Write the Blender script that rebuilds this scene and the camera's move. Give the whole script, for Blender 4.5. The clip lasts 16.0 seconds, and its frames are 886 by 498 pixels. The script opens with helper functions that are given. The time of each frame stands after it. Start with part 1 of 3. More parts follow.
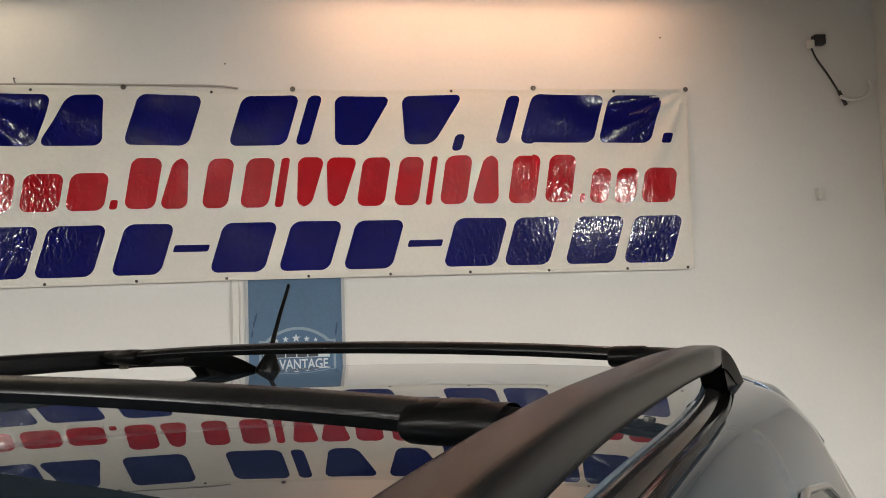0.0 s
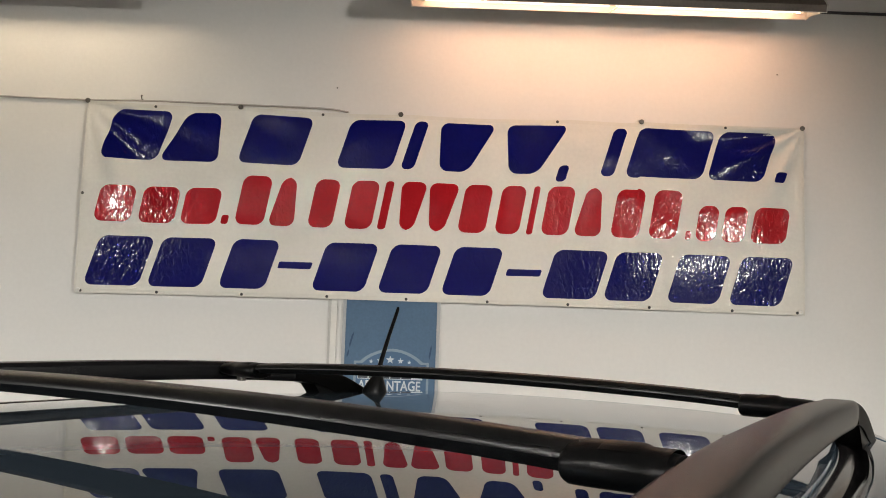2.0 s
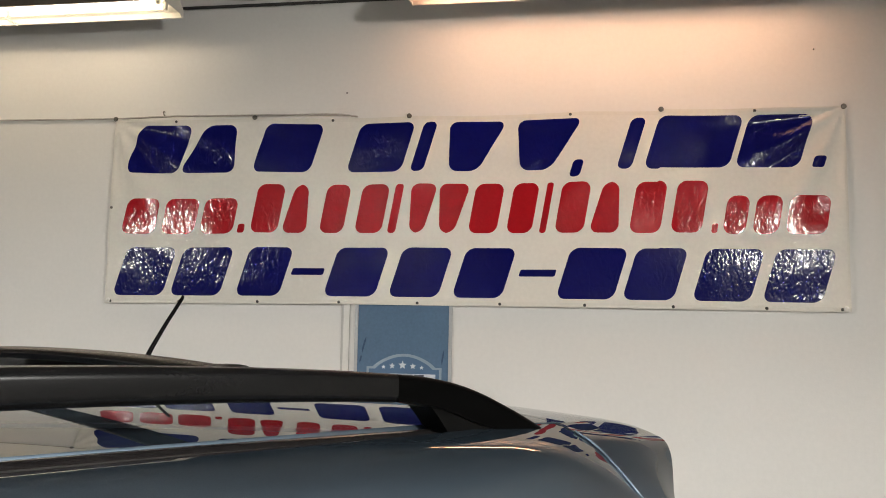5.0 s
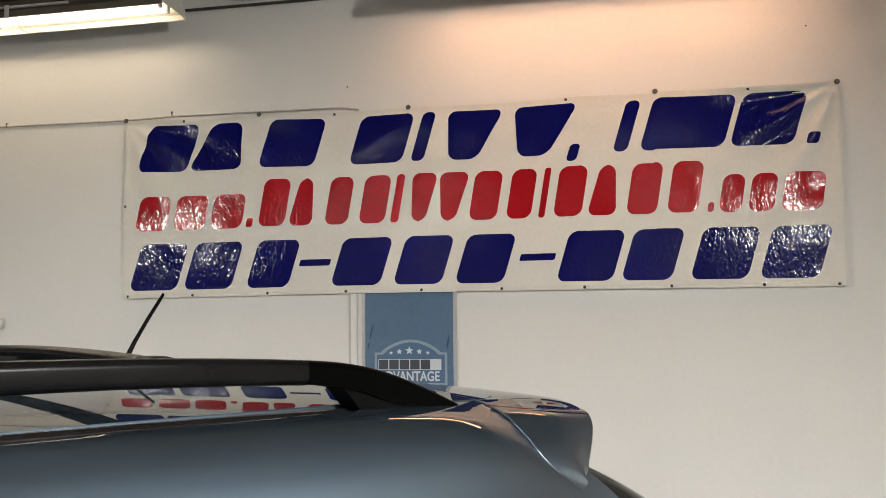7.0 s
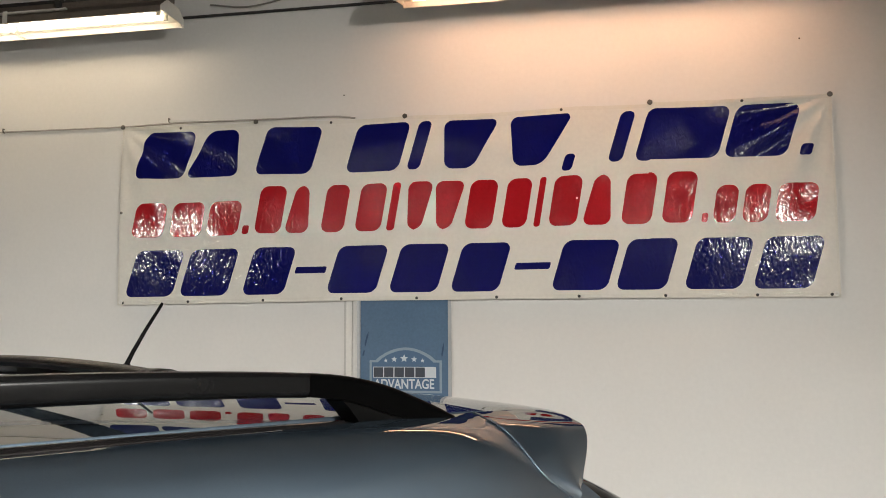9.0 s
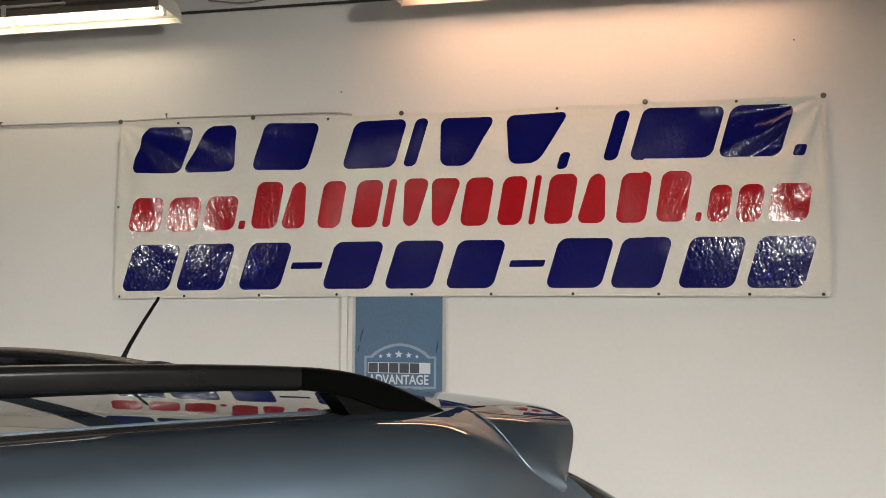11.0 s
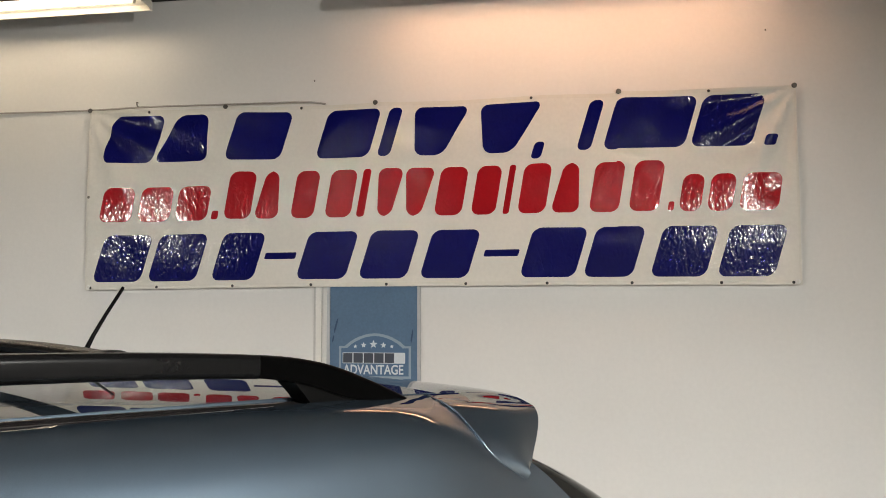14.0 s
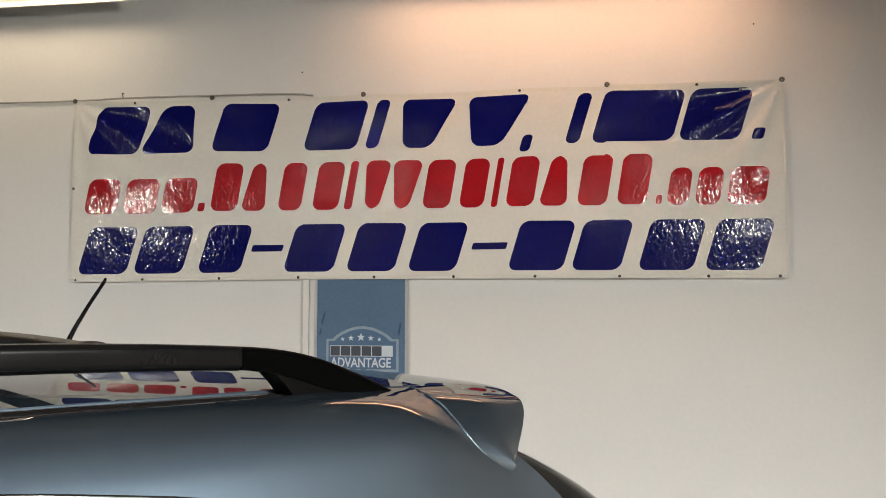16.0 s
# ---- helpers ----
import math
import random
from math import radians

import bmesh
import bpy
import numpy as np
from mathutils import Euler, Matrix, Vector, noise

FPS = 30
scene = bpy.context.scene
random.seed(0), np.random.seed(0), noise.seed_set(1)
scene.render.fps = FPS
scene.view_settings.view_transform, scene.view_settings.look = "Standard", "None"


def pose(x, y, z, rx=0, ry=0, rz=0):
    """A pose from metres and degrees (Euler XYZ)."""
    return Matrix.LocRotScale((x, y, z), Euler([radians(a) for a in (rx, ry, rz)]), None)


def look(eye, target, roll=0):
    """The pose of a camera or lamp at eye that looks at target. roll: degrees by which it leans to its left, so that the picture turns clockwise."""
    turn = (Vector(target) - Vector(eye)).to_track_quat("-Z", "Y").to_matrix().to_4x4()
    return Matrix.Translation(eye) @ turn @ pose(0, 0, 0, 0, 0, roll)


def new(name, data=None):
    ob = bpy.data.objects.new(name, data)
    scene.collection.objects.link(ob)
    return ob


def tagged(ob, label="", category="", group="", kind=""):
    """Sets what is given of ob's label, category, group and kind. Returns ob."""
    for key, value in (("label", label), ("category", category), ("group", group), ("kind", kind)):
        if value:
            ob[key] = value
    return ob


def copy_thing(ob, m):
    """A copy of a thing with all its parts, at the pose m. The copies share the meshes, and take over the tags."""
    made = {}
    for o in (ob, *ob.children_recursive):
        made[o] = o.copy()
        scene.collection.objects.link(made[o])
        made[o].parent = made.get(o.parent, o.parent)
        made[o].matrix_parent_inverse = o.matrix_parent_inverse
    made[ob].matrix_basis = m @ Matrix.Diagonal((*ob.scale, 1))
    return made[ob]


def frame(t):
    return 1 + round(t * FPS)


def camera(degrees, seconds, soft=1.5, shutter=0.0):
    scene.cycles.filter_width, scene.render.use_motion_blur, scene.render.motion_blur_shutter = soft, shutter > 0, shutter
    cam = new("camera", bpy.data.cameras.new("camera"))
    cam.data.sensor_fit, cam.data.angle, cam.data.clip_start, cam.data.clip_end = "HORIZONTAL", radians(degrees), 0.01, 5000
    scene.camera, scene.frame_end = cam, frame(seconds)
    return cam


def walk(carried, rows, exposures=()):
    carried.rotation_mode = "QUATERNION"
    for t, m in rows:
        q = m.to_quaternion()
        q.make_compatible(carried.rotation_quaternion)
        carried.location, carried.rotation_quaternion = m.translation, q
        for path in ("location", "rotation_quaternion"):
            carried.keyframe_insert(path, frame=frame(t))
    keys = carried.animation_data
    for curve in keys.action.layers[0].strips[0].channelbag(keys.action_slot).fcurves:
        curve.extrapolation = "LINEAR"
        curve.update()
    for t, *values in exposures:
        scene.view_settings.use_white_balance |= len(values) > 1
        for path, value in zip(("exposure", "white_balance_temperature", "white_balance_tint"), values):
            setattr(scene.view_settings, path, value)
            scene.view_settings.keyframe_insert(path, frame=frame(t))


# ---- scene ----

cam = camera(57.0, 16.0, soft=0.9)
PATH = [
    (0, (0.029, -5.428, 1.808), (0.262, -3.445, 1.924), -1.7),
    (0.5, (-0.038, -5.444, 1.807), (0.111, -3.455, 1.946), -2.0),
    (1, (-0.072, -5.462, 1.782), (0.079, -3.474, 1.941), 1.8),
    (1.5, (-0.073, -5.436, 1.791), (0.036, -3.446, 1.953), 1.4),
    (2, (-0.017, -5.42, 1.811), (-0.008, -3.428, 1.994), 1.9),
    (2.5, (0.123, -5.351, 1.81), (-0.056, -3.367, 1.994), -0.1),
    (3, (0.294, -5.24, 1.814), (0.024, -3.271, 2.045), -0.6),
    (3.5, (0.393, -5.261, 1.808), (0.145, -3.289, 2.03), -2.0),
    (4, (0.455, -5.34, 1.804), (0.281, -3.355, 1.977), 0.0),
    (4.5, (0.599, -5.32, 1.804), (0.389, -3.341, 2.007), -0.6),
    (5, (0.757, -5.225, 1.773), (0.447, -3.26, 1.979), 1.1),
    (5.2, (0.823, -5.25, 1.770), (0.484, -3.288, 1.956), 0.2),
    (7.5, (0.941, -5.323, 1.783), (0.564, -3.366, 1.951), -0.6),
    (8, (0.936, -5.324, 1.786), (0.572, -3.367, 1.973), -0.6),
    (10.5, (0.951, -5.381, 1.792), (0.585, -3.422, 1.969), 0.1),
    (11, (0.955, -5.377, 1.79), (0.6, -3.417, 1.965), 0.2),
    (11.5, (0.953, -5.382, 1.79), (0.606, -3.419, 1.96), 0.3),
    (12, (0.956, -5.364, 1.787), (0.612, -3.401, 1.953), 0.2),
    (12.5, (0.966, -5.372, 1.789), (0.635, -3.406, 1.951), -0.1),
    (13, (0.973, -5.373, 1.788), (0.657, -3.404, 1.943), -0.1),
    (13.5, (0.976, -5.372, 1.789), (0.669, -3.401, 1.94), -0.0),
    (14, (0.979, -5.366, 1.785), (0.676, -3.395, 1.937), -0.1),
    (14.5, (0.98, -5.356, 1.786), (0.68, -3.384, 1.933), -0.2),
    (15, (0.983, -5.351, 1.783), (0.692, -3.377, 1.924), -0.1),
    (15.5, (0.982, -5.359, 1.784), (0.698, -3.384, 1.922), 0.0),
    (16, (0.983, -5.353, 1.782), (0.707, -3.377, 1.918), 0.0),
]
walk(cam, [(t, look(eye, target, roll)) for t, eye, target, roll in PATH],
     exposures=[(0.0, 0.12), (0.5, 0.28), (1.0, 0.38), (2.0, 0.23), (5.0, 0.14), (7.5, 0.1), (16.0, 0.08)])

# ---------------------------------------------------------------- light
world = bpy.data.worlds.new("world")
scene.world = world
world.use_nodes = True
WN = world.node_tree.nodes
WN["Background"].inputs[0].default_value = (0.55, 0.7, 1.0, 1)
WN["Background"].inputs[1].default_value = 0.25

WHITE_LAMP = (1.0, 0.80, 0.58)
WARM_LAMP = (1.0, 0.55, 0.34)
FLOOD = (0.98, 0.96, 0.91)
FLOOD_POWER = (580.0, 660.0)


# ---------------------------------------------------------------- materials
def material(name, colour, rough=0.6, metal=0.0, coat=0.0, spread=0.06, scale=6.0, fine=60.0,
             bump=0.0, bump_scale=80.0, ior=1.5, coat_rough=0.015, coat_ior=1.5, spec=0.5, crinkle=False, tint=(1, 1, 1), emit=None, power=0.0):
    m = bpy.data.materials.new(name)
    m.use_nodes = True
    n, l = m.node_tree.nodes, m.node_tree.links
    b = n["Principled BSDF"]
    b.inputs["Roughness"].default_value = rough
    b.inputs["Metallic"].default_value = metal
    b.inputs["IOR"].default_value = ior
    b.inputs["Specular IOR Level"].default_value = spec
    b.inputs["Coat Weight"].default_value = coat
    b.inputs["Coat Roughness"].default_value = coat_rough
    b.inputs["Coat IOR"].default_value = coat_ior
    b.inputs["Specular Tint"].default_value = (*tint, 1)
    co = n.new("ShaderNodeTexCoord")
    big, small = n.new("ShaderNodeTexNoise"), n.new("ShaderNodeTexNoise")
    big.inputs["Scale"].default_value, small.inputs["Scale"].default_value = scale, fine
    big.inputs["Detail"].default_value = 5
    l.new(co.outputs["Object"], big.inputs["Vector"])
    l.new(co.outputs["Object"], small.inputs["Vector"])
    add = n.new("ShaderNodeMath")
    add.operation = "ADD"
    l.new(big.outputs["Fac"], add.inputs[0])
    l.new(small.outputs["Fac"], add.inputs[1])
    rng = n.new("ShaderNodeMapRange")
    rng.inputs["From Min"].default_value, rng.inputs["From Max"].default_value = 0.6, 1.4
    rng.inputs["To Min"].default_value, rng.inputs["To Max"].default_value = 1 - spread, 1 + spread
    l.new(add.outputs[0], rng.inputs["Value"])
    mul = n.new("ShaderNodeVectorMath")
    mul.operation = "SCALE"
    mul.inputs[0].default_value = colour
    l.new(rng.outputs[0], mul.inputs["Scale"])
    l.new(mul.outputs[0], b.inputs["Base Color"])
    if bump:
        bn, bp = n.new("ShaderNodeTexNoise"), n.new("ShaderNodeBump")
        bn.inputs["Scale"].default_value = bump_scale
        bn.inputs["Detail"].default_value = 4
        bp.inputs["Strength"].default_value = bump
        bp.inputs["Distance"].default_value = 0.01
        l.new(co.outputs["Object"], bn.inputs["Vector"])
        l.new(bn.outputs["Fac"], bp.inputs["Height"])
        if crinkle:
            # film that has crept on the cloth: streaky upright puckers, smooth in some places and crumpled in others
            stretch, where, much = n.new("ShaderNodeMapping"), n.new("ShaderNodeTexNoise"), n.new("ShaderNodeMapRange")
            stretch.inputs["Scale"].default_value = (1.0, 1.0, 0.55)
            stretch.inputs["Rotation"].default_value = (0.0, radians(18), 0.0)
            l.new(co.outputs["Object"], stretch.inputs["Vector"])
            l.new(stretch.outputs[0], bn.inputs["Vector"])
            bn.inputs["Distortion"].default_value = 1.1
            bn.inputs["Detail"].default_value = 1.2
            where.inputs["Scale"].default_value = 3.5
            l.new(co.outputs["Object"], where.inputs["Vector"])
            much.inputs["From Min"].default_value, much.inputs["From Max"].default_value = 0.38, 0.66
            much.inputs["To Min"].default_value, much.inputs["To Max"].default_value = 0.35 * bump, 1.2 * bump
            l.new(where.outputs["Fac"], much.inputs["Value"])
            l.new(much.outputs[0], bp.inputs["Strength"])
        l.new(bp.outputs[0], b.inputs["Normal"])
    if emit:
        b.inputs["Emission Color"].default_value = (*emit, 1)
        b.inputs["Emission Strength"].default_value = power
    return m


WALL = material("wall_paint", (0.74, 0.73, 0.70), 0.75, spread=0.03, scale=1.3, fine=35, bump=0.06, bump_scale=90)
CEIL = material("ceiling_brown", (0.125, 0.10, 0.08), 0.85, spread=0.08, scale=2, bump=0.1)
FLOOR = material("floor_tile", (0.13, 0.13, 0.125), 0.35, spread=0.15, scale=3, bump=0.03)
# unseen far walls, toned darker than the others to keep bounce light low
FARWALL = material("far_wall_dimmed", (0.22, 0.19, 0.16), 0.8, spread=0.05, scale=1.5, bump=0.06)
GREYWALL = material("side_wall_paint", (0.68, 0.66, 0.61), 0.8, spread=0.05, scale=1.5, bump=0.06)
VINYL = material("banner_vinyl", (0.72, 0.70, 0.64), 0.6, spec=0.2, spread=0.05, scale=2.5, fine=40, bump=0.22, bump_scale=11)
BLUE = material("blue_vinyl", (0.004, 0.005, 0.088), 0.11, spread=0.1, scale=9, bump=0.38, bump_scale=32, spec=0.17, crinkle=True)
RED = material("red_vinyl", (0.36, 0.008, 0.014), 0.11, spread=0.1, scale=9, bump=0.38, bump_scale=32, spec=0.34, crinkle=True)
HEM = material("banner_hem", (0.69, 0.67, 0.605), 0.6, spec=0.2, spread=0.05, scale=2.5, fine=40, bump=0.1)
STEEL = material("grommet_metal", (0.14, 0.13, 0.115), 0.45, metal=0.8, spread=0.2)
DARKHOLE = material("grommet_hole", (0.03, 0.03, 0.03), 0.6)
CORD = material("cord", (0.42, 0.40, 0.36), 0.7, spread=0.15)
PAINT = material("car_paint", (0.126, 0.172, 0.220), 0.435, metal=1.0, coat=1.0, coat_ior=2.05, coat_rough=0.004, tint=(0.05, 0.055, 0.06), spread=0.12, scale=3, fine=900)
TRIM = material("black_plastic", (0.002, 0.002, 0.002), 0.34, spec=0.06, spread=0.12, scale=12, bump=0.03, bump_scale=400)
RAIL = material("rail_satin", (0.004, 0.004, 0.0042), 0.27, spec=0.13, spread=0.06, scale=10, fine=300, bump=0.02, bump_scale=500)
RAILEND = material("rail_end_satin", (0.0012, 0.0012, 0.0012), 0.34, spec=0.01, spread=0.06, scale=10, fine=300)
BAR = material("crossbar_satin", (0.004, 0.004, 0.004), 0.27, spec=0.11, spread=0.08, scale=12, fine=300)
GLASS = material("tinted_glass", (0.006, 0.007, 0.007), 0.04, spec=0.35, coat=0.0, spread=0.05)
CHROME = material("bright_trim", (0.55, 0.57, 0.6), 0.18, metal=1.0, spread=0.04)
MOULD = material("moulding_rubber", (0.010, 0.009, 0.009), 0.12, spec=0.5, spread=0.1, scale=20)
RUBBER = material("rubber", (0.02, 0.02, 0.02), 0.75, spread=0.15, bump=0.1)
ALLOY = material("alloy", (0.5, 0.5, 0.52), 0.3, metal=1.0)
GLOSSBLACK = material("gloss_black", (0.012, 0.012, 0.013), 0.12, coat=0.5, spread=0.05)
WHITEMETAL = material("white_enamel", (0.62, 0.60, 0.54), 0.4, spread=0.05, scale=4)
DULLMETAL = material("dull_enamel", (0.22, 0.21, 0.19), 0.5, spread=0.1, scale=4)
WHITETUBE = material("white_tube", (0.8, 0.8, 0.78), 0.4, emit=WHITE_LAMP, power=9.5)
# far stronger than the lamps by the wall: fill for car and room
FILLTUBE = material("fill_tube", (0.8, 0.8, 0.78), 0.4, emit=(1.0, 0.97, 0.94), power=275.0)
BULB = material("bulb_face", (0.8, 0.8, 0.78), 0.4, emit=(1.0, 0.95, 0.86), power=40.0)
# brown holds the shade on the unlit outer side of the enamel
HOUSING = material("shaded_housing", (0.13, 0.105, 0.085), 0.6, spread=0.2, scale=7)
TUBE = material("warm_tube", (0.8, 0.75, 0.6), 0.4, emit=WARM_LAMP, power=13.2)
GREYPVC = material("grey_pvc", (0.50, 0.49, 0.46), 0.45, spread=0.06)
PVC = material("white_pvc", (0.72, 0.71, 0.67), 0.4, spread=0.04)
POSTERBLUE = material("poster_blue", (0.085, 0.155, 0.25), 0.35, spread=0.12, scale=3)
SHIELD = material("poster_shield", (0.075, 0.145, 0.25), 0.35, spread=0.06)
PAPER = material("poster_white", (0.62, 0.67, 0.70), 0.4, spread=0.05)
PALEBLUE = material("poster_pale_blue", (0.27, 0.34, 0.41), 0.4, spread=0.06)
INK = material("poster_ink", (0.05, 0.06, 0.08), 0.4)
ALU = material("poster_frame", (0.46, 0.47, 0.48), 0.4, metal=0.3, spread=0.06)
CABLE = material("cable", (0.03, 0.028, 0.027), 0.6)


# ---------------------------------------------------------------- builders
def mesh_of(name, bm, mat, smooth=True):
    me = bpy.data.meshes.new(name)
    bmesh.ops.recalc_face_normals(bm, faces=bm.faces)
    bm.to_mesh(me)
    bm.free()
    me.materials.append(mat)
    if smooth:
        me.shade_smooth()
        me.set_sharp_from_angle(angle=radians(38))
    return me


def thing(name, label, category, x=0.0, y=0.0, z=0.0, rz=0.0, group="", kind=""):
    ob = tagged(new(name), label, category, group, kind)
    ob.matrix_world = pose(x, y, z, 0, 0, rz)
    return ob


def part(name, bm, mat, parent, label="", smooth=True):
    ob = new(name, mesh_of(name, bm, mat, smooth))
    ob.parent = parent
    if label:
        ob["label"] = label
    return ob


def solo(name, bm, mat, label, category, kind="", group="", smooth=True):
    return tagged(new(name, mesh_of(name, bm, mat, smooth)), label, category, group, kind)


def box(x0, x1, y0, y1, z0, z1, bevel=0.0, bm=None):
    bm = bm or bmesh.new()
    made = bmesh.ops.create_cube(bm, size=1.0)["verts"]
    for v in made:
        v.co = Vector(((x0 + x1) / 2 + v.co.x * (x1 - x0), (y0 + y1) / 2 + v.co.y * (y1 - y0), (z0 + z1) / 2 + v.co.z * (z1 - z0)))
    if bevel:
        edges = list({e for v in made for e in v.link_edges})
        bmesh.ops.bevel(bm, geom=edges, offset=bevel, segments=2, affect="EDGES", profile=0.7)
    return bm


def grid(rows, close=False, bm=None, ends=False):
    """A skin over rows of points; close joins each row's last point to its first; ends caps first and last row."""
    bm = bm or bmesh.new()
    vs = [[bm.verts.new(p) for p in row] for row in rows]
    n = len(rows[0])
    for a, b in zip(vs, vs[1:]):
        for i in range(n if close else n - 1):
            j = (i + 1) % n
            bm.faces.new((a[i], a[j], b[j], b[i]))
    if ends:
        bm.faces.new(vs[0])
        bm.faces.new(vs[-1][::-1])
    return bm


def tube(points, radius, sides=10, bm=None, flat=(1.0, 1.0)):
    """A round rod along points; radius a number or one per point."""
    rows = []
    for i, p in enumerate(points):
        p = Vector(p)
        a, b = Vector(points[max(i - 1, 0)]), Vector(points[min(i + 1, len(points) - 1)])
        d = (b - a).normalized()
        side = d.cross(Vector((0, 0, 1)))
        side = side.normalized() if side.length > 1e-4 else Vector((1, 0, 0))
        up = side.cross(d).normalized()
        r = radius[i] if isinstance(radius, (list, tuple)) else radius
        rows.append([p + side * (r * flat[0] * math.cos(k * 2 * math.pi / sides)) + up * (r * flat[1] * math.sin(k * 2 * math.pi / sides)) for k in range(sides)])
    return grid(rows, close=True, bm=bm, ends=True)


def sweep(points, outline, lateral, bm=None):
    """Carry a closed outline of (across, up) along points, across being the fixed direction lateral."""
    rows = []
    lat = Vector(lateral).normalized()
    for i, p in enumerate(points):
        a, b = Vector(points[max(i - 1, 0)]), Vector(points[min(i + 1, len(points) - 1)])
        d = (b - a).normalized()
        up = lat.cross(d).normalized()
        if up.z < 0:
            up = -up
        shape = outline(i) if callable(outline) else outline
        rows.append([Vector(p) + lat * s + up * t for s, t in shape])
    return grid(rows, close=True, bm=bm, ends=True)


def rounded(w, h, r, n=4):
    pts = []
    for cx, cy, a0 in ((w / 2 - r, h / 2 - r, 0), (-w / 2 + r, h / 2 - r, 90), (-w / 2 + r, -h / 2 + r, 180), (w / 2 - r, -h / 2 + r, 270)):
        for k in range(n + 1):
            a = radians(a0 + 90 * k / n)
            pts.append((cx + r * math.cos(a), cy + r * math.sin(a)))
    return pts


def curve_through(points, steps=8):
    """Catmull-Rom points through the given ones."""
    ps = [Vector(p) for p in points]
    ps = [ps[0] * 2 - ps[1]] + ps + [ps[-1] * 2 - ps[-2]]
    out = []
    for a, b, c, d in zip(ps, ps[1:], ps[2:], ps[3:]):
        for k in range(steps):
            t = k / steps
            out.append(0.5 * ((2 * b) + (c - a) * t + (2 * a - 5 * b + 4 * c - d) * t * t + (3 * b - a - 3 * c + d) * t ** 3))
    out.append(ps[-2])
    return out


# ---------------------------------------------------------------- room
ROOM_L, ROOM_R, ROOM_B, CEIL_Z = -9.0, 3.87, -11.0, 4.32
solo("floor", box(ROOM_L - 0.2, ROOM_R + 0.2, ROOM_B - 0.2, 0.2, -0.15, 0.0), FLOOR, "grey sealed showroom floor", "floor", "structure")
solo("wall_north", box(ROOM_L - 0.2, ROOM_R + 0.2, 0.0, 0.2, 0.0, CEIL_Z), WALL, "off-white painted showroom wall behind the banner", "wall", "structure")
solo("wall_east", box(ROOM_R, ROOM_R + 0.2, ROOM_B, -0.002, 0.0, CEIL_Z), GREYWALL, "off-white painted side wall", "wall", "structure")
solo("wall_west", box(ROOM_L - 0.2, ROOM_L, ROOM_B, -0.002, 0.0, CEIL_Z), FARWALL, "unseen side wall, toned dark to limit bounce light", "wall", "structure")
solo("wall_south", box(ROOM_L - 0.2, ROOM_R + 0.2, ROOM_B - 0.2, ROOM_B - 0.002, 0.0, CEIL_Z), FARWALL, "unseen wall behind the showroom, toned dark to limit bounce light", "wall", "structure")
solo("ceiling", box(ROOM_L - 0.2, ROOM_R + 0.2, ROOM_B - 0.2, 0.2, CEIL_Z, CEIL_Z + 0.15), CEIL, "dark grey-brown ceiling", "ceiling", "structure")

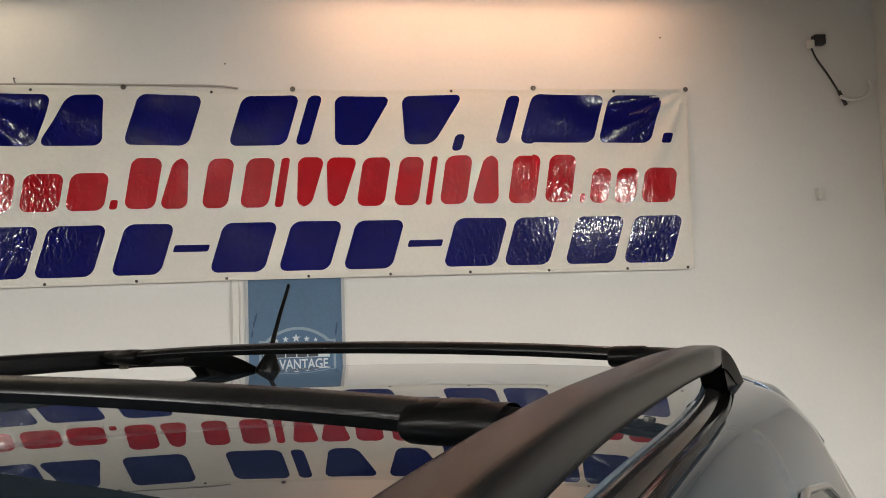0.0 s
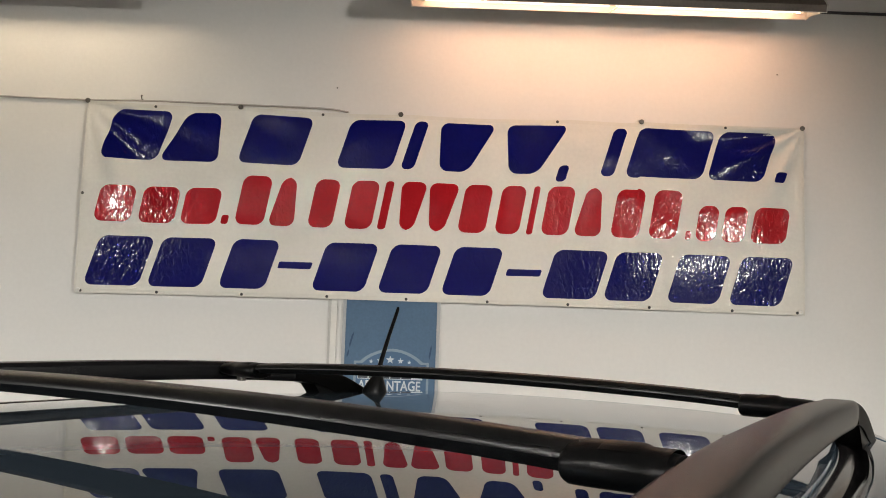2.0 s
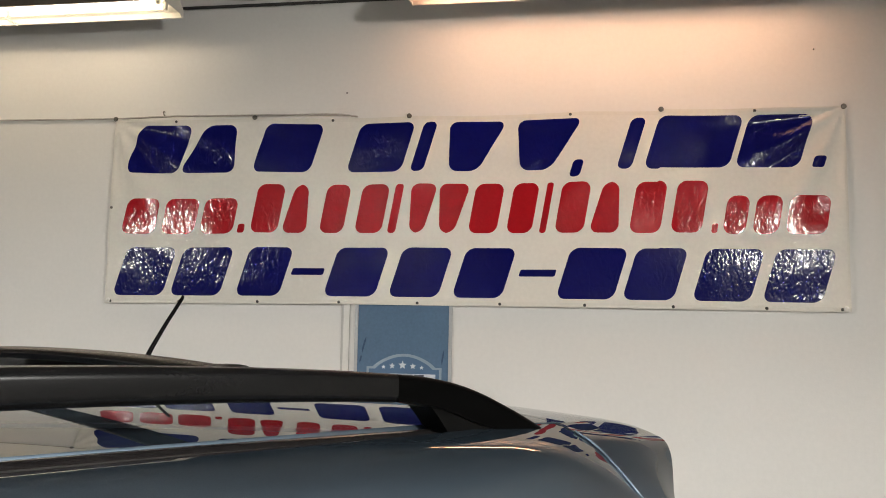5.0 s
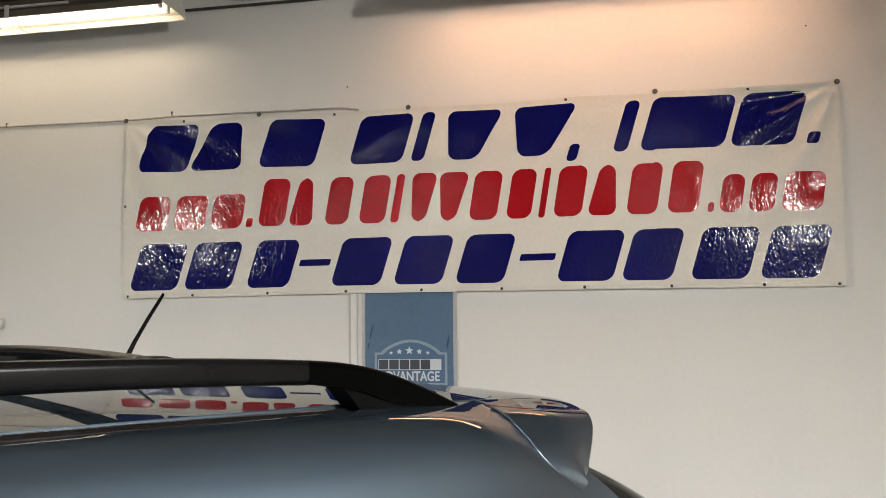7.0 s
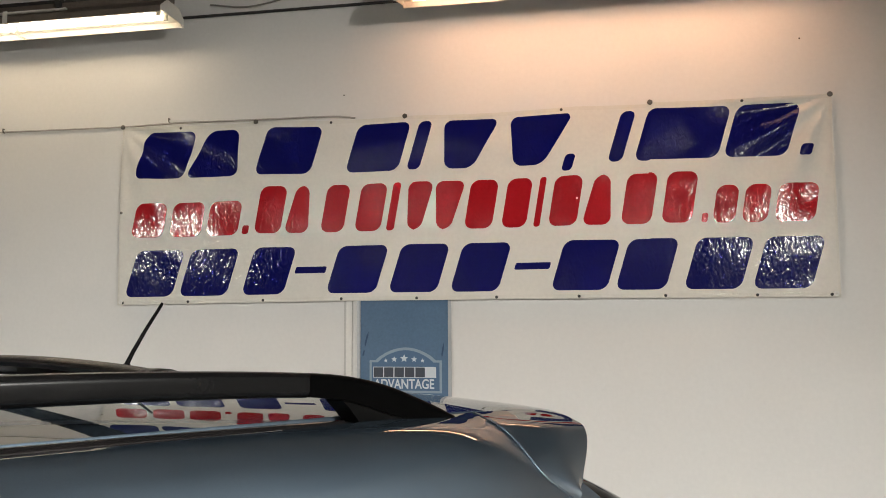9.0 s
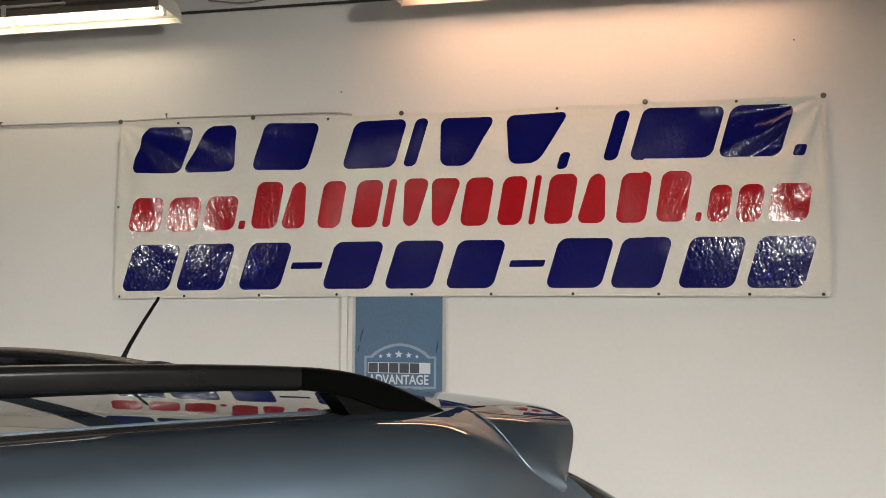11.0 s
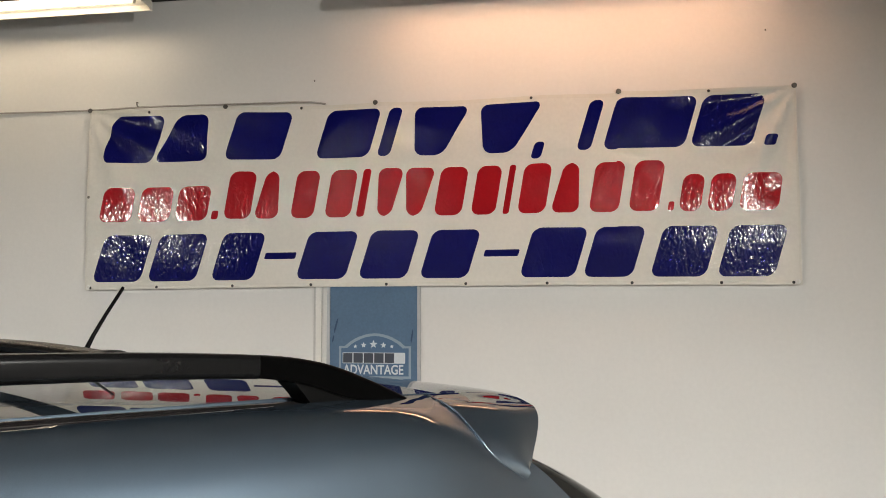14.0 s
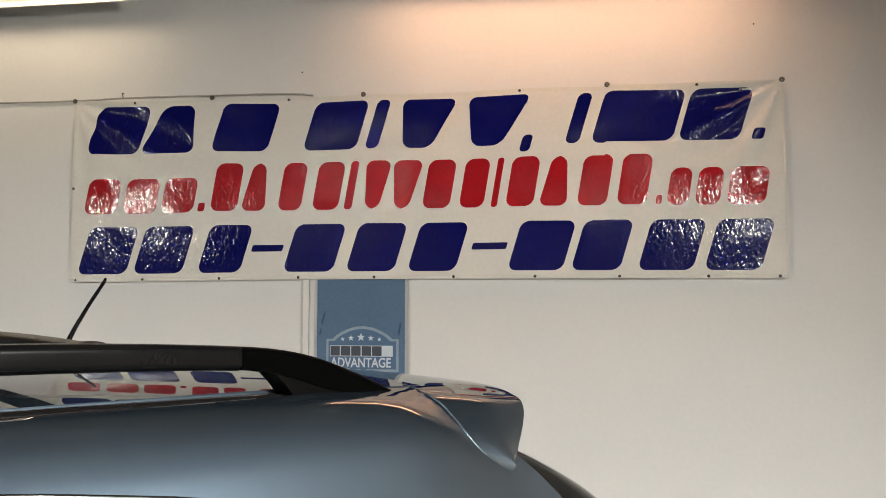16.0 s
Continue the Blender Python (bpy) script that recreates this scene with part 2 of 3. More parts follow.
# ---------------------------------------------------------------- lamps
def trough_lamp(length, tube_mat, tube_label, drop, deep=0.040):
    """An open reflector strip lamp along x with two pairs of bare tubes end to end, its rim at z = 0."""
    root = new("strip_lamp")
    w, h, t = 0.30, 0.105, 0.003
    outer = [(-w / 2, 0.0), (-w / 2, 0.040), (-w * 0.24, h), (w * 0.24, h), (w / 2, 0.040), (w / 2, 0.0)]
    inner = [(w / 2 - t, 0.0), (w / 2 - t, 0.039), (w * 0.235, h - t), (-w * 0.235, h - t), (-w / 2 + t, 0.039), (-w / 2 + t, 0.0)]
    part("reflector", grid([[(x, y, z) for y, z in outer + inner] for x in (-length / 2 + 0.004, length / 2 - 0.004)], close=True, ends=True), WHITEMETAL, root, "cream enamelled reflector trough", smooth=False)
    # outer skin over the enamel, with its shade put into the colour
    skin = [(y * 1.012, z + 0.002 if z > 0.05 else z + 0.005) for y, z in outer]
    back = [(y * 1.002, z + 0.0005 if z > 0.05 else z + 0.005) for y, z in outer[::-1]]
    part("housing", grid([[(x, y, z) for y, z in skin + back] for x in (-length / 2 + 0.01, length / 2 - 0.01)], close=True, ends=True), HOUSING, root, "outer side of the trough, its shade in the brown", smooth=False)
    for s in (-1, 1):
        x = s * length / 2
        rows_ = [[(xx, y, z) for y, z in ((-w / 2, 0.012), (-w / 2, 0.050), (-w * 0.25, h + 0.004), (w * 0.25, h + 0.004), (w / 2, 0.050), (w / 2, -0.004), (w * 0.36, 0.012))] for xx in (x, x - s * 0.004)]
        part("end_plate", grid(rows_, close=True, ends=True), WHITEMETAL, root, "cream enamelled end plate", smooth=False)
        for y in (-0.05, 0.05):
            cx = s * length / 4
            x0, x1 = cx - length / 4 + (0.09 if s < 0 else 0.025), cx + length / 4 - (0.09 if s > 0 else 0.025)
            part("lamp_tube", tube([(x0, y, deep), (x1, y, deep)], 0.016, 12), tube_mat, root, tube_label)
            xe = x1 if s > 0 else x0
            part("tube_holder", box(min(xe, xe + s * 0.02), max(xe, xe + s * 0.02), y - 0.014, y + 0.014, deep - 0.02, h - 0.004, 0.003), WHITEMETAL, root, "cream tube holder")
    part("joint_strap", box(-0.0025, 0.0025, -w / 2 - 0.002, w / 2 + 0.002, -0.003, 0.006), WHITEMETAL, root)
    part("ballast_box", box(-length / 2 + 0.02, length / 2 - 0.02, -0.055, 0.055, h + 0.001, h + 0.055, 0.006), HOUSING, root, "ballast channel in the shaded brown")
    for x in (-length * 0.43, -length * 0.165, length * 0.165, length * 0.43):
        part("clip", box(x - 0.022, x + 0.022, -0.075, -0.02, h + 0.020, h + 0.075, 0.004), CABLE, root, "small dark hanging clip")
        part("hanger_rod", tube([(x, 0, h + 0.05), (x, drop[0], drop[1])], 0.005, 8), DULLMETAL, root, "thin steel hanger")
    part("hanging_wire", tube([(-length / 2, -0.06, h + 0.052), (length / 2 + 0.02, -0.06, h + 0.058)], 0.005, 6), CABLE, root, "thin dark wire along the channel")
    return root


def flood_lamp(x, y, z, target, power, cone, soft_edge):
    """A round flood lamp on a ceiling pole, turned towards target."""
    root = thing("flood_lamp", "round black flood lamp hanging on a ceiling pole", "flood lamp", x, y, z, group="flood lamps")
    way = (Vector(target) - Vector((x, y, z))).normalized()
    turn = way.to_track_quat("-Z", "Y").to_matrix().to_4x4()
    rings = [(0.03, 0.20), (0.07, 0.19), (0.09, 0.13), (0.125, 0.03), (0.13, 0.0), (0.122, 0.004), (0.085, 0.12)]
    can = grid([[turn @ Vector((r * math.cos(k * math.pi / 12), r * math.sin(k * math.pi / 12), h)) for k in range(24)] for r, h in rings], close=True)
    part("can", can, GLOSSBLACK, root, "black metal can")
    bulb = grid([[turn @ Vector((r * math.cos(k * math.pi / 12), r * math.sin(k * math.pi / 12), h)) for k in range(24)] for r, h in ((0.084, 0.118), (0.05, 0.112), (0.008, 0.110))], close=True, ends=True)
    part("bulb_face", bulb, BULB, root, "glowing bulb face")
    side = turn @ Vector((1, 0, 0))
    for s in (-1, 1):
        part("yoke_arm", tube([tuple(side * (s * 0.135)), tuple(side * (s * 0.14) + Vector((0, 0, 0.20))), (0, 0, 0.27)], 0.008, 8), DULLMETAL, root)
    part("pole", tube([(0, 0, 0.26), (0, 0, CEIL_Z - z)], 0.012, 10), DULLMETAL, root, "thin steel pole")
    beam = bpy.data.lights.new("flood_beam", "SPOT")
    beam.energy, beam.color, beam.shadow_soft_size = power, FLOOD, 0.11
    beam.spot_size, beam.spot_blend = radians(cone), soft_edge
    ob = new("flood_beam", beam)
    ob.parent = root
    ob.matrix_local = Matrix.Translation(turn @ Vector((0, 0, -0.02))) @ turn
    return root


LAMP_Z, WARM_TILT = 3.836, 13.0
WARM_Z = 3.818
warm_hang = (CEIL_Z - WARM_Z) * math.sin(radians(WARM_TILT)), (CEIL_Z - WARM_Z) * math.cos(radians(WARM_TILT))
white = trough_lamp(2.44, WHITETUBE, "glowing white fluorescent tube", (0.0, CEIL_Z - LAMP_Z))
part("wiring_cover", box(-1.20, 0.505, -0.128, -0.108, 0.078, 0.092, 0.003), WHITEMETAL, white, "pale strip over the wiring")
part("strap", box(0.05, 0.085, -0.1565, -0.1525, 0.004, 0.085, 0.001), WHITEMETAL, white, "pale metal strap")
white.matrix_world = pose(-1.805 - 1.22, -0.45, LAMP_Z)
tagged(white, "open reflector strip lamp with white glowing tubes", "strip lamp", "ceiling lamps")
warm = trough_lamp(2.56, TUBE, "glowing warm fluorescent tube", warm_hang)
warm.matrix_world = pose(1.032, -0.45, WARM_Z, WARM_TILT)
tagged(warm, "strip lamp tilted to the wall with warm glowing tubes", "strip lamp", "ceiling lamps")
# unseen strip lamps, added to brighten the car and lift the ambient light
room = trough_lamp(2.44, FILLTUBE, "glowing white fluorescent tube", (0.0, CEIL_Z - LAMP_Z), 0.078)
room.matrix_world = pose(2.3, -6.9, LAMP_Z)
tagged(room, "unseen strip lamp added as fill over the showroom", "strip lamp", "ceiling lamps")
for x, y in ((-2.4, -6.9), (-6.6, -6.9), (2.3, -9.4), (-2.4, -9.4)):
    copy_thing(room, pose(x, y, LAMP_Z))
flood_lamp(3.60, -5.6, 3.05, (0.9, -3.4, 0.5), FLOOD_POWER[0], 128, 0.8)
flood_lamp(-5.0, -5.6, 3.05, (-3.0, -3.4, -0.6), FLOOD_POWER[1], 124, 0.8)

# ---------------------------------------------------------------- banner
BW = 2.412
TOPS = [(-2.414, 3.23), (-1.382, 3.218), (-0.306, 3.205), (1.317, 3.211), (2.403, 3.203)]
BOTS = [(-2.40, 1.938), (-0.748, 1.951), (0.842, 1.951), (2.40, 1.945)]


def along(points, x):
    for (x0, a), (x1, b) in zip(points, points[1:]):
        if x <= x1 or (x1, b) == points[-1]:
            return a + (b - a) * (x - x0) / (x1 - x0)


def banner_at(x, z, off=0.0):
    """A point of the banner's cloth: x across, z as on a flat banner from 1.957 to 3.21; off: forward of the cloth."""
    f = (z - 1.957) / 1.253
    top, bot = along(TOPS, x), along(BOTS, x)
    span = 0.012 * abs(math.sin((x + 2.41) * math.pi / 1.08)) if x < 1.3 else 0.006 * abs(math.sin((x - 1.317) * math.pi / 1.086))
    zz = bot + (top - span - bot) * f
    y = 0.027 + 0.010 * noise.noise((x * 1.1, z * 1.3, 3.0)) + 0.004 * noise.noise((x * 4.0, z * 5.0, 9.0))
    # folds that fan out from the two top corners
    for cx, s in ((2.40, -1), (-2.41, 1)):
        dx, dz = (x - cx) * s, 3.21 - z
        r = math.hypot(dx, dz)
        a = math.atan2(dz, max(dx, 1e-4))
        if r < 1.2:
            y += (0.026 if s < 0 else 0.016) * math.sin(a * 11 + 1.0 + 2.0 * r) * math.sin(min(r / 0.9, 1) * math.pi) * (1 - r / 1.2)
    y += 0.006 * math.sin((x * 0.35 + z) * 21) * max(0.0, 1 - abs(z - 3.1) / 0.3) * (0.5 + 0.5 * math.sin(x * 3))
    return Vector((x, -max(y, 0.0185) - off, zz))


NX, NZ = 220, 64
banner = thing("banner", "long off-white vinyl banner with blue and red bars", "banner")
front = [[banner_at(-BW + 2 * BW * i / NX, 1.957 + 1.253 * j / NZ, 0.0015) for i in range(NX + 1)] for j in range(NZ + 1)]
part("cloth", grid(front), VINYL, banner, "off-white wrinkled vinyl sheet")
for x0, x1, z0, z1, turned in ((-BW, BW, 1.957, 1.985, False), (-BW, BW, 3.185, 3.21, False), (-BW, -BW + 0.014, 1.985, 3.185, True), (BW - 0.014, BW, 1.985, 3.185, True)):
    if turned:
        rows = [[banner_at(x0 + (x1 - x0) * i / 2, z0 + (z1 - z0) * j / 60, 0.0035) for i in range(3)] for j in range(61)]
    else:
        rows = [[banner_at(x0 + (x1 - x0) * i / 220, z0 + (z1 - z0) * j / 2, 0.0035) for i in range(221)] for j in range(3)]
    part("hem", grid(rows), HEM, banner, "folded and stitched edge")


def slab(x0, x1, z0, z1, mat, slant=0.30, top=1.0, foot=1.0, name="lettering_bar"):
    """A plain slanted bar of coloured vinyl on the cloth; top and foot: its width there."""
    h = z1 - z0
    lean = slant * h
    w = (x1 - x0) - lean
    nx = max(4, int(w / 0.02))
    r = min(0.055, h * 0.24, w * 0.42)
    ts = [r / h * (1 - math.cos(k * math.pi / 12)) for k in range(6)]
    ts += [r / h + (1 - 2 * r / h) * k / 10 for k in range(11)]
    ts += [1 - t for t in ts[5::-1]]
    nz = len(ts) - 1
    bm = bmesh.new()
    vs = {}

    def vert(i, j):
        if (i, j) not in vs:
            s, t = i / nx, ts[j]
            e = min(t, 1 - t) * h
            pull = r - math.sqrt(max(0.0, r * r - (r - e) ** 2)) if e < r else 0.0
            pull += w * (1 - (foot + (top - foot) * t)) / 2
            xx = x0 + lean * t + pull + (w - 2 * pull) * s
            vs[i, j] = bm.verts.new(banner_at(xx, z0 + h * t, 0.0030))
        return vs[i, j]

    for i in range(nx):
        for j in range(nz):
            bm.faces.new((vert(i, j), vert(i + 1, j), vert(i + 1, j + 1), vert(i, j + 1)))
    part(name, bm, mat, banner, "glossy blue vinyl bar" if mat is BLUE else "glossy red vinyl bar")


ROW_TOP = ((-2.31, -1.825), (-1.911, -1.419), (-1.39, -0.883), (-0.729, -0.259), (-0.298, -0.11), (-0.130, 0.345), (0.314, 0.833), (1.039, 1.229), (1.207, 1.82), (1.757, 2.235))
for k, (a, b) in enumerate(ROW_TOP):
    slab(a, b, 2.84, 3.17, BLUE, 0.30, *{1: (0.55, 1.0), 5: (1.0, 0.5), 6: (1.0, 0.45)}.get(k, (1.0, 1.0)))
slab(0.740, 0.840, 2.79, 2.90, BLUE, 0.30)
slab(2.205, 2.300, 2.835, 2.905, BLUE, 0.30)
ROW_MID = ((-1.387, -1.139), (-1.168, -0.935), (-0.903, -0.685), (-0.661, -0.423), (-0.439, -0.329), (-0.336, -0.102), (-0.149, 0.114), (0.095, 0.335), (0.342, 0.56), (0.553, 0.65), (0.65, 0.887), (0.865, 1.106), (1.113, 1.358), (1.365, 1.607))
for k, (a, b) in enumerate(ROW_MID):
    slab(a, b, 2.43, 2.757, RED, 0.17, *{1: (0.5, 1.0), 5: (1.0, 0.5), 6: (1.0, 0.45), 11: (0.5, 1.0)}.get(k, (1.0, 1.0)))
for a, b in ((-2.323, -2.037), (-2.029, -1.747), (-1.748, -1.47), (1.677, 1.852), (1.852, 2.045), (2.046, 2.325)):
    slab(a, b, 2.425, 2.665, RED, 0.17)
for a, b in ((-1.478, -1.42), (1.61, 1.656)):
    slab(a, b, 2.43, 2.49, RED, 0.17)
ROW_LOW = ((-2.359, -1.899), (-1.942, -1.487), (-1.471, -1.068), (-0.858, -0.414), (-0.421, 0.005), (-0.002, 0.415), (0.661, 1.113), (1.07, 1.477), (1.491, 1.93), (1.903, 2.345))
for a, b in ROW_LOW:
    slab(a, b, 2.01, 2.333, BLUE, 0.30)
for a, b in ((-1.085, -0.85), (0.426, 0.668)):
    slab(a, b, 2.15, 2.195, BLUE, 0.30)


def disc(centre, r, depth, mat, name, parent, hole=0.0):
    bm = bmesh.new()
    rings = [(hole, 0.0), (r * 0.8, 0.0), (r, depth * 0.5), (r, depth)] if hole else [(r * 0.35, -0.001), (r * 0.8, 0.0), (r, depth * 0.5), (r, depth)]
    rows = [[Vector(centre) + Vector((rr * math.cos(k * math.pi / 8), dd, rr * math.sin(k * math.pi / 8))) for k in range(16)] for rr, dd in rings]
    grid(rows, close=True, bm=bm)
    if not hole:
        bmesh.ops.holes_fill(bm, edges=[e for e in bm.edges if e.is_boundary], sides=16)
    part(name, bm, mat, parent)


for x, z in TOPS:
    p = banner_at(max(-BW, min(BW, x)), 3.20, 0.012)
    disc((p.x, p.y, z), 0.017, 0.01, STEEL, "pin_washer", banner)
for x in (-2.37, -1.87, -1.31, -0.748, -0.225, 0.31, 0.842, 1.38, 1.93, 2.36):
    disc(banner_at(x, 1.972, 0.006), 0.010, 0.003, STEEL, "grommet", banner)
    disc(banner_at(x, 1.972, 0.0072), 0.0075, 0.002, DARKHOLE, "grommet_hole", banner)
for x in (-2.385, 2.385):
    disc(banner_at(x, 1.976, 0.0085), 0.016, 0.003, PVC, "corner_washer", banner, 0.006)
for x in (-1.95, -0.829, 0.75, 1.88):
    disc(banner_at(x, 3.196, 0.0072), 0.0065, 0.002, DARKHOLE, "grommet_hole", banner)
    disc(banner_at(x, 3.196, 0.006), 0.010, 0.003, STEEL, "grommet", banner)
for z in (2.6,):
    disc(banner_at(-BW + 0.012, z, 0.006), 0.010, 0.003, STEEL, "grommet", banner)

# cord stapled along the wall and behind the banner's upper edge
cord_pts = curve_through([(-8.9, -0.012, 3.29), (-6.0, -0.012, 3.262), (-4.4, -0.012, 3.247), (-3.41, -0.012, 3.246), (-2.45, -0.012, 3.238), (-2.0, -0.02, 3.243), (-1.4, -0.022, 3.237), (-0.829, -0.03, 3.229), (-0.66, -0.02, 3.212)], 8)
cord = thing("cord", "thin grey cord stapled along the wall", "cord")
part("strand", tube(cord_pts, 0.0065, 8), CORD, cord)
for x, z in ((-5.2, 3.257), (-3.41, 3.252), (-2.06, 3.262), (-7.0, 3.275)):
    part("hook", tube(curve_through([(x, -0.001, z + 0.018), (x, -0.02, z + 0.016), (x + 0.006, -0.022, z - 0.008), (x + 0.012, -0.014, z - 0.014)], 4), 0.004, 6), STEEL, cord)

# ---------------------------------------------------------------- poster and pipe
poster = thing("poster", "blue advertising poster in a thin silver frame", "poster")
PX0, PX1, PZ0, PZ1 = -0.639, 0.004, 1.19, 2.12
part("backing", box(PX0 + 0.004, PX1 - 0.004, -0.010, -0.002, PZ0 + 0.004, PZ1 - 0.004), POSTERBLUE, poster, "mid-blue printed sheet")
for nm, b in (("frame_side", (PX0, PX0 + 0.022, -0.016, -0.001, PZ0, PZ1)), ("frame_side", (PX1 - 0.022, PX1, -0.016, -0.001, PZ0, PZ1)),
              ("frame_end", (PX0 + 0.022, PX1 - 0.022, -0.0155, -0.001, PZ0, PZ0 + 0.022)), ("frame_end", (PX0 + 0.022, PX1 - 0.022, -0.0155, -0.001, PZ1 - 0.022, PZ1))):
    part(nm, box(*b, 0.002), ALU, poster, "thin silver frame bar")


def flat_shape(name, pts, y, mat, parent, label=""):
    bm = bmesh.new()
    bm.faces.new([bm.verts.new((x, y, z)) for x, z in pts])
    got = bmesh.ops.extrude_face_region(bm, geom=list(bm.faces))
    for v in got["geom"]:
        if isinstance(v, bmesh.types.BMVert):
            v.co.y -= 0.0012
    return part(name, bm, mat, parent, label, smooth=False)


def shield_pts(cx, x0, x1, z0, z1, rise):
    pts = [(x0, z0), (x1, z0), (x1, z1)]
    for k in range(13):
        a = k / 12
        x = x1 - 0.04 + (x0 + 0.04 - x1 + 0.04) * a
        pts.append((x, z1 + rise * math.sin(a * math.pi) ** 0.8))
    pts.append((x0, z1))
    return pts


SMEAR = material("poster_smear", (0.03, 0.07, 0.14), 0.5)
for x, z, tall, tip in ((-0.585, 1.69, 0.11, 0.025), (-0.060, 1.62, 0.10, 0.012), (-0.505, 1.98, 0.02, 0.01), (-0.60, 1.60, 0.05, 0.008)):
    flat_shape("scuff", [(x, z - tall / 2), (x + 0.008, z - tall / 4), (x + 0.008 + tip * 0.6, z + tall / 4), (x + tip, z + tall / 2), (x + tip * 0.4, z + tall / 4), (x - 0.004, z - tall / 4)], -0.0102, SMEAR, poster, "dark blue scuff mark")
flat_shape("shield_border", shield_pts(-0.31, -0.553, -0.060, 1.338, 1.553, 0.085), -0.0105, PALEBLUE, poster, "pale shield border")
flat_shape("shield", shield_pts(-0.31, -0.537, -0.076, 1.354, 1.539, 0.081), -0.0122, SHIELD, poster, "blue shield")


def star(cx, cz, r):
    pts = [(cx + (r if k % 2 == 0 else r * 0.42) * math.sin(k * math.pi / 5), cz + (r if k % 2 == 0 else r * 0.42) * math.cos(k * math.pi / 5)) for k in range(10)]
    flat_shape("star", pts, -0.0138, PAPER, poster, "small white star")


for dx, dz, r in ((-0.125, 0.0, 0.015), (-0.068, 0.008, 0.021), (0.0, 0.014, 0.029), (0.068, 0.008, 0.021), (0.125, 0.0, 0.015)):
    star(-0.315 + dx, 1.551 + dz, r)
for k in range(6):
    x0 = -0.523 + k * 0.0712
    flat_shape("logo_block", [(x0, 1.442), (x0 + 0.064, 1.442), (x0 + 0.064, 1.506), (x0, 1.506)], -0.0138, PAPER if k == 5 else INK, poster, "plain square logo block")
    flat_shape("logo_border", [(x0 - 0.004, 1.438), (x0 + 0.068, 1.438), (x0 + 0.068, 1.510), (x0 - 0.004, 1.510)], -0.0130, PAPER, poster)


def words(text, x, z, size, y, mat, parent, stretch=1.0):
    cu = bpy.data.curves.new("word", "FONT")
    cu.body, cu.size, cu.align_x, cu.align_y = text, size, "CENTER", "CENTER"
    cu.extrude = 0.0006
    cu.offset = size * 0.02
    ob = bpy.data.objects.new("word", cu)
    scene.collection.objects.link(ob)
    bpy.context.view_layer.update()
    me = bpy.data.meshes.new_from_object(ob.evaluated_get(bpy.context.evaluated_depsgraph_get()))
    bpy.data.objects.remove(ob)
    me.transform(Matrix.Translation((x, y, z)) @ Matrix.Rotation(radians(90), 4, "X") @ Matrix.Diagonal((stretch, 1, 1, 1)))
    me.materials.clear()
    me.materials.append(mat)
    ob = new("lettering", me)
    ob.parent = parent
    return ob


words("ADVANTAGE", -0.316, 1.394, 0.088, -0.0142, PAPER, poster, 0.78)["label"] = "white word on the shield"

pipe = thing("cable_raceway", "white plastic cable raceway on the wall", "raceway")
part("channel", box(-0.733, -0.676, -0.010, -0.001, 0.0, 2.10, 0.002), GREYPVC, pipe, "pale grey channel")
part("cover", box(-0.717, -0.677, -0.014, -0.0095, 0.0, 2.10, 0.0015), PVC, pipe, "raised white cover strip")

# ---------------------------------------------------------------- wall fittings
for x, z in ((-0.745, 3.381), (2.245, 3.579)):
    nail = thing("nail", "small dark nail head in the painted wall", "nail", x, 0.0, z, group="nails in the wall")
    part("nail_head", tube([(0, -0.001, 0), (0.001, -0.008, -0.001), (0.002, -0.0095, -0.001)], [0.003, 0.0055, 0.004], 8), CABLE, nail)

sensor = thing("wall_sensor", "small white alarm sensor box on the wall", "sensor")
part("case", box(3.345, 3.397, -0.045, -0.001, 2.41, 2.495, 0.01), PVC, sensor)
part("lens_window", box(3.353, 3.389, -0.049, -0.0445, 2.425, 2.458, 0.002), HEM, sensor)
bracket = thing("wall_bracket", "small dark bracket with loose hanging cable", "bracket")
part("junction_box", box(3.375, 3.455, -0.06, -0.001, 3.525, 3.595, 0.006), CABLE, bracket, "dark square box")
part("plug", box(3.34, 3.374, -0.05, -0.001, 3.50, 3.56, 0.006), PVC, bracket, "white plug")
part("lead", tube(curve_through([(3.36, -0.03, 3.50), (3.38, -0.05, 3.42), (3.45, -0.05, 3.32), (3.52, -0.04, 3.22), (3.56, -0.03, 3.16)], 8), 0.007, 8), CABLE, bracket, "thin black cable")
part("connector", tube([(3.545, -0.035, 3.19), (3.60, -0.03, 3.09)], 0.013, 8), CABLE, bracket)
part("white_hose", tube(curve_through([(3.55, -0.04, 3.15), (3.63, -0.05, 3.125), (3.72, -0.05, 3.14), (3.78, -0.05, 3.20), (3.77, -0.05, 3.26)], 8), 0.014, 8), PVC, bracket, "short white plastic hose")
knob = thing("alarm_dome", "small round white dome on the wall", "dome")
bm = bmesh.new()
bmesh.ops.create_uvsphere(bm, u_segments=20, v_segments=12, radius=0.045)
for v in bm.verts:
    v.co = Vector((v.co.x - 3.417, v.co.y * 0.6 - 0.027, v.co.z + 1.774))
part("dome", bm, PVC, knob)
part("base_plate", box(-3.455, -3.379, -0.008, -0.001, 1.736, 1.812, 0.003), PVC, knob)
wiring = thing("wall_wiring", "thin grey wiring run along the top of the wall", "wiring")
part("run", tube([(-8.9, -0.02, 4.03), (-2.0, -0.02, 4.022), (3.8, -0.02, 4.022)], 0.011, 8), CABLE, wiring, "dark cable along the wall")
part("run", tube([(-8.9, -0.05, 4.235), (-2.0, -0.05, 4.212), (-0.9, -0.05, 4.17), (3.8, -0.05, 4.18)], 0.012, 8), CABLE, wiring, "dark cable along the wall")
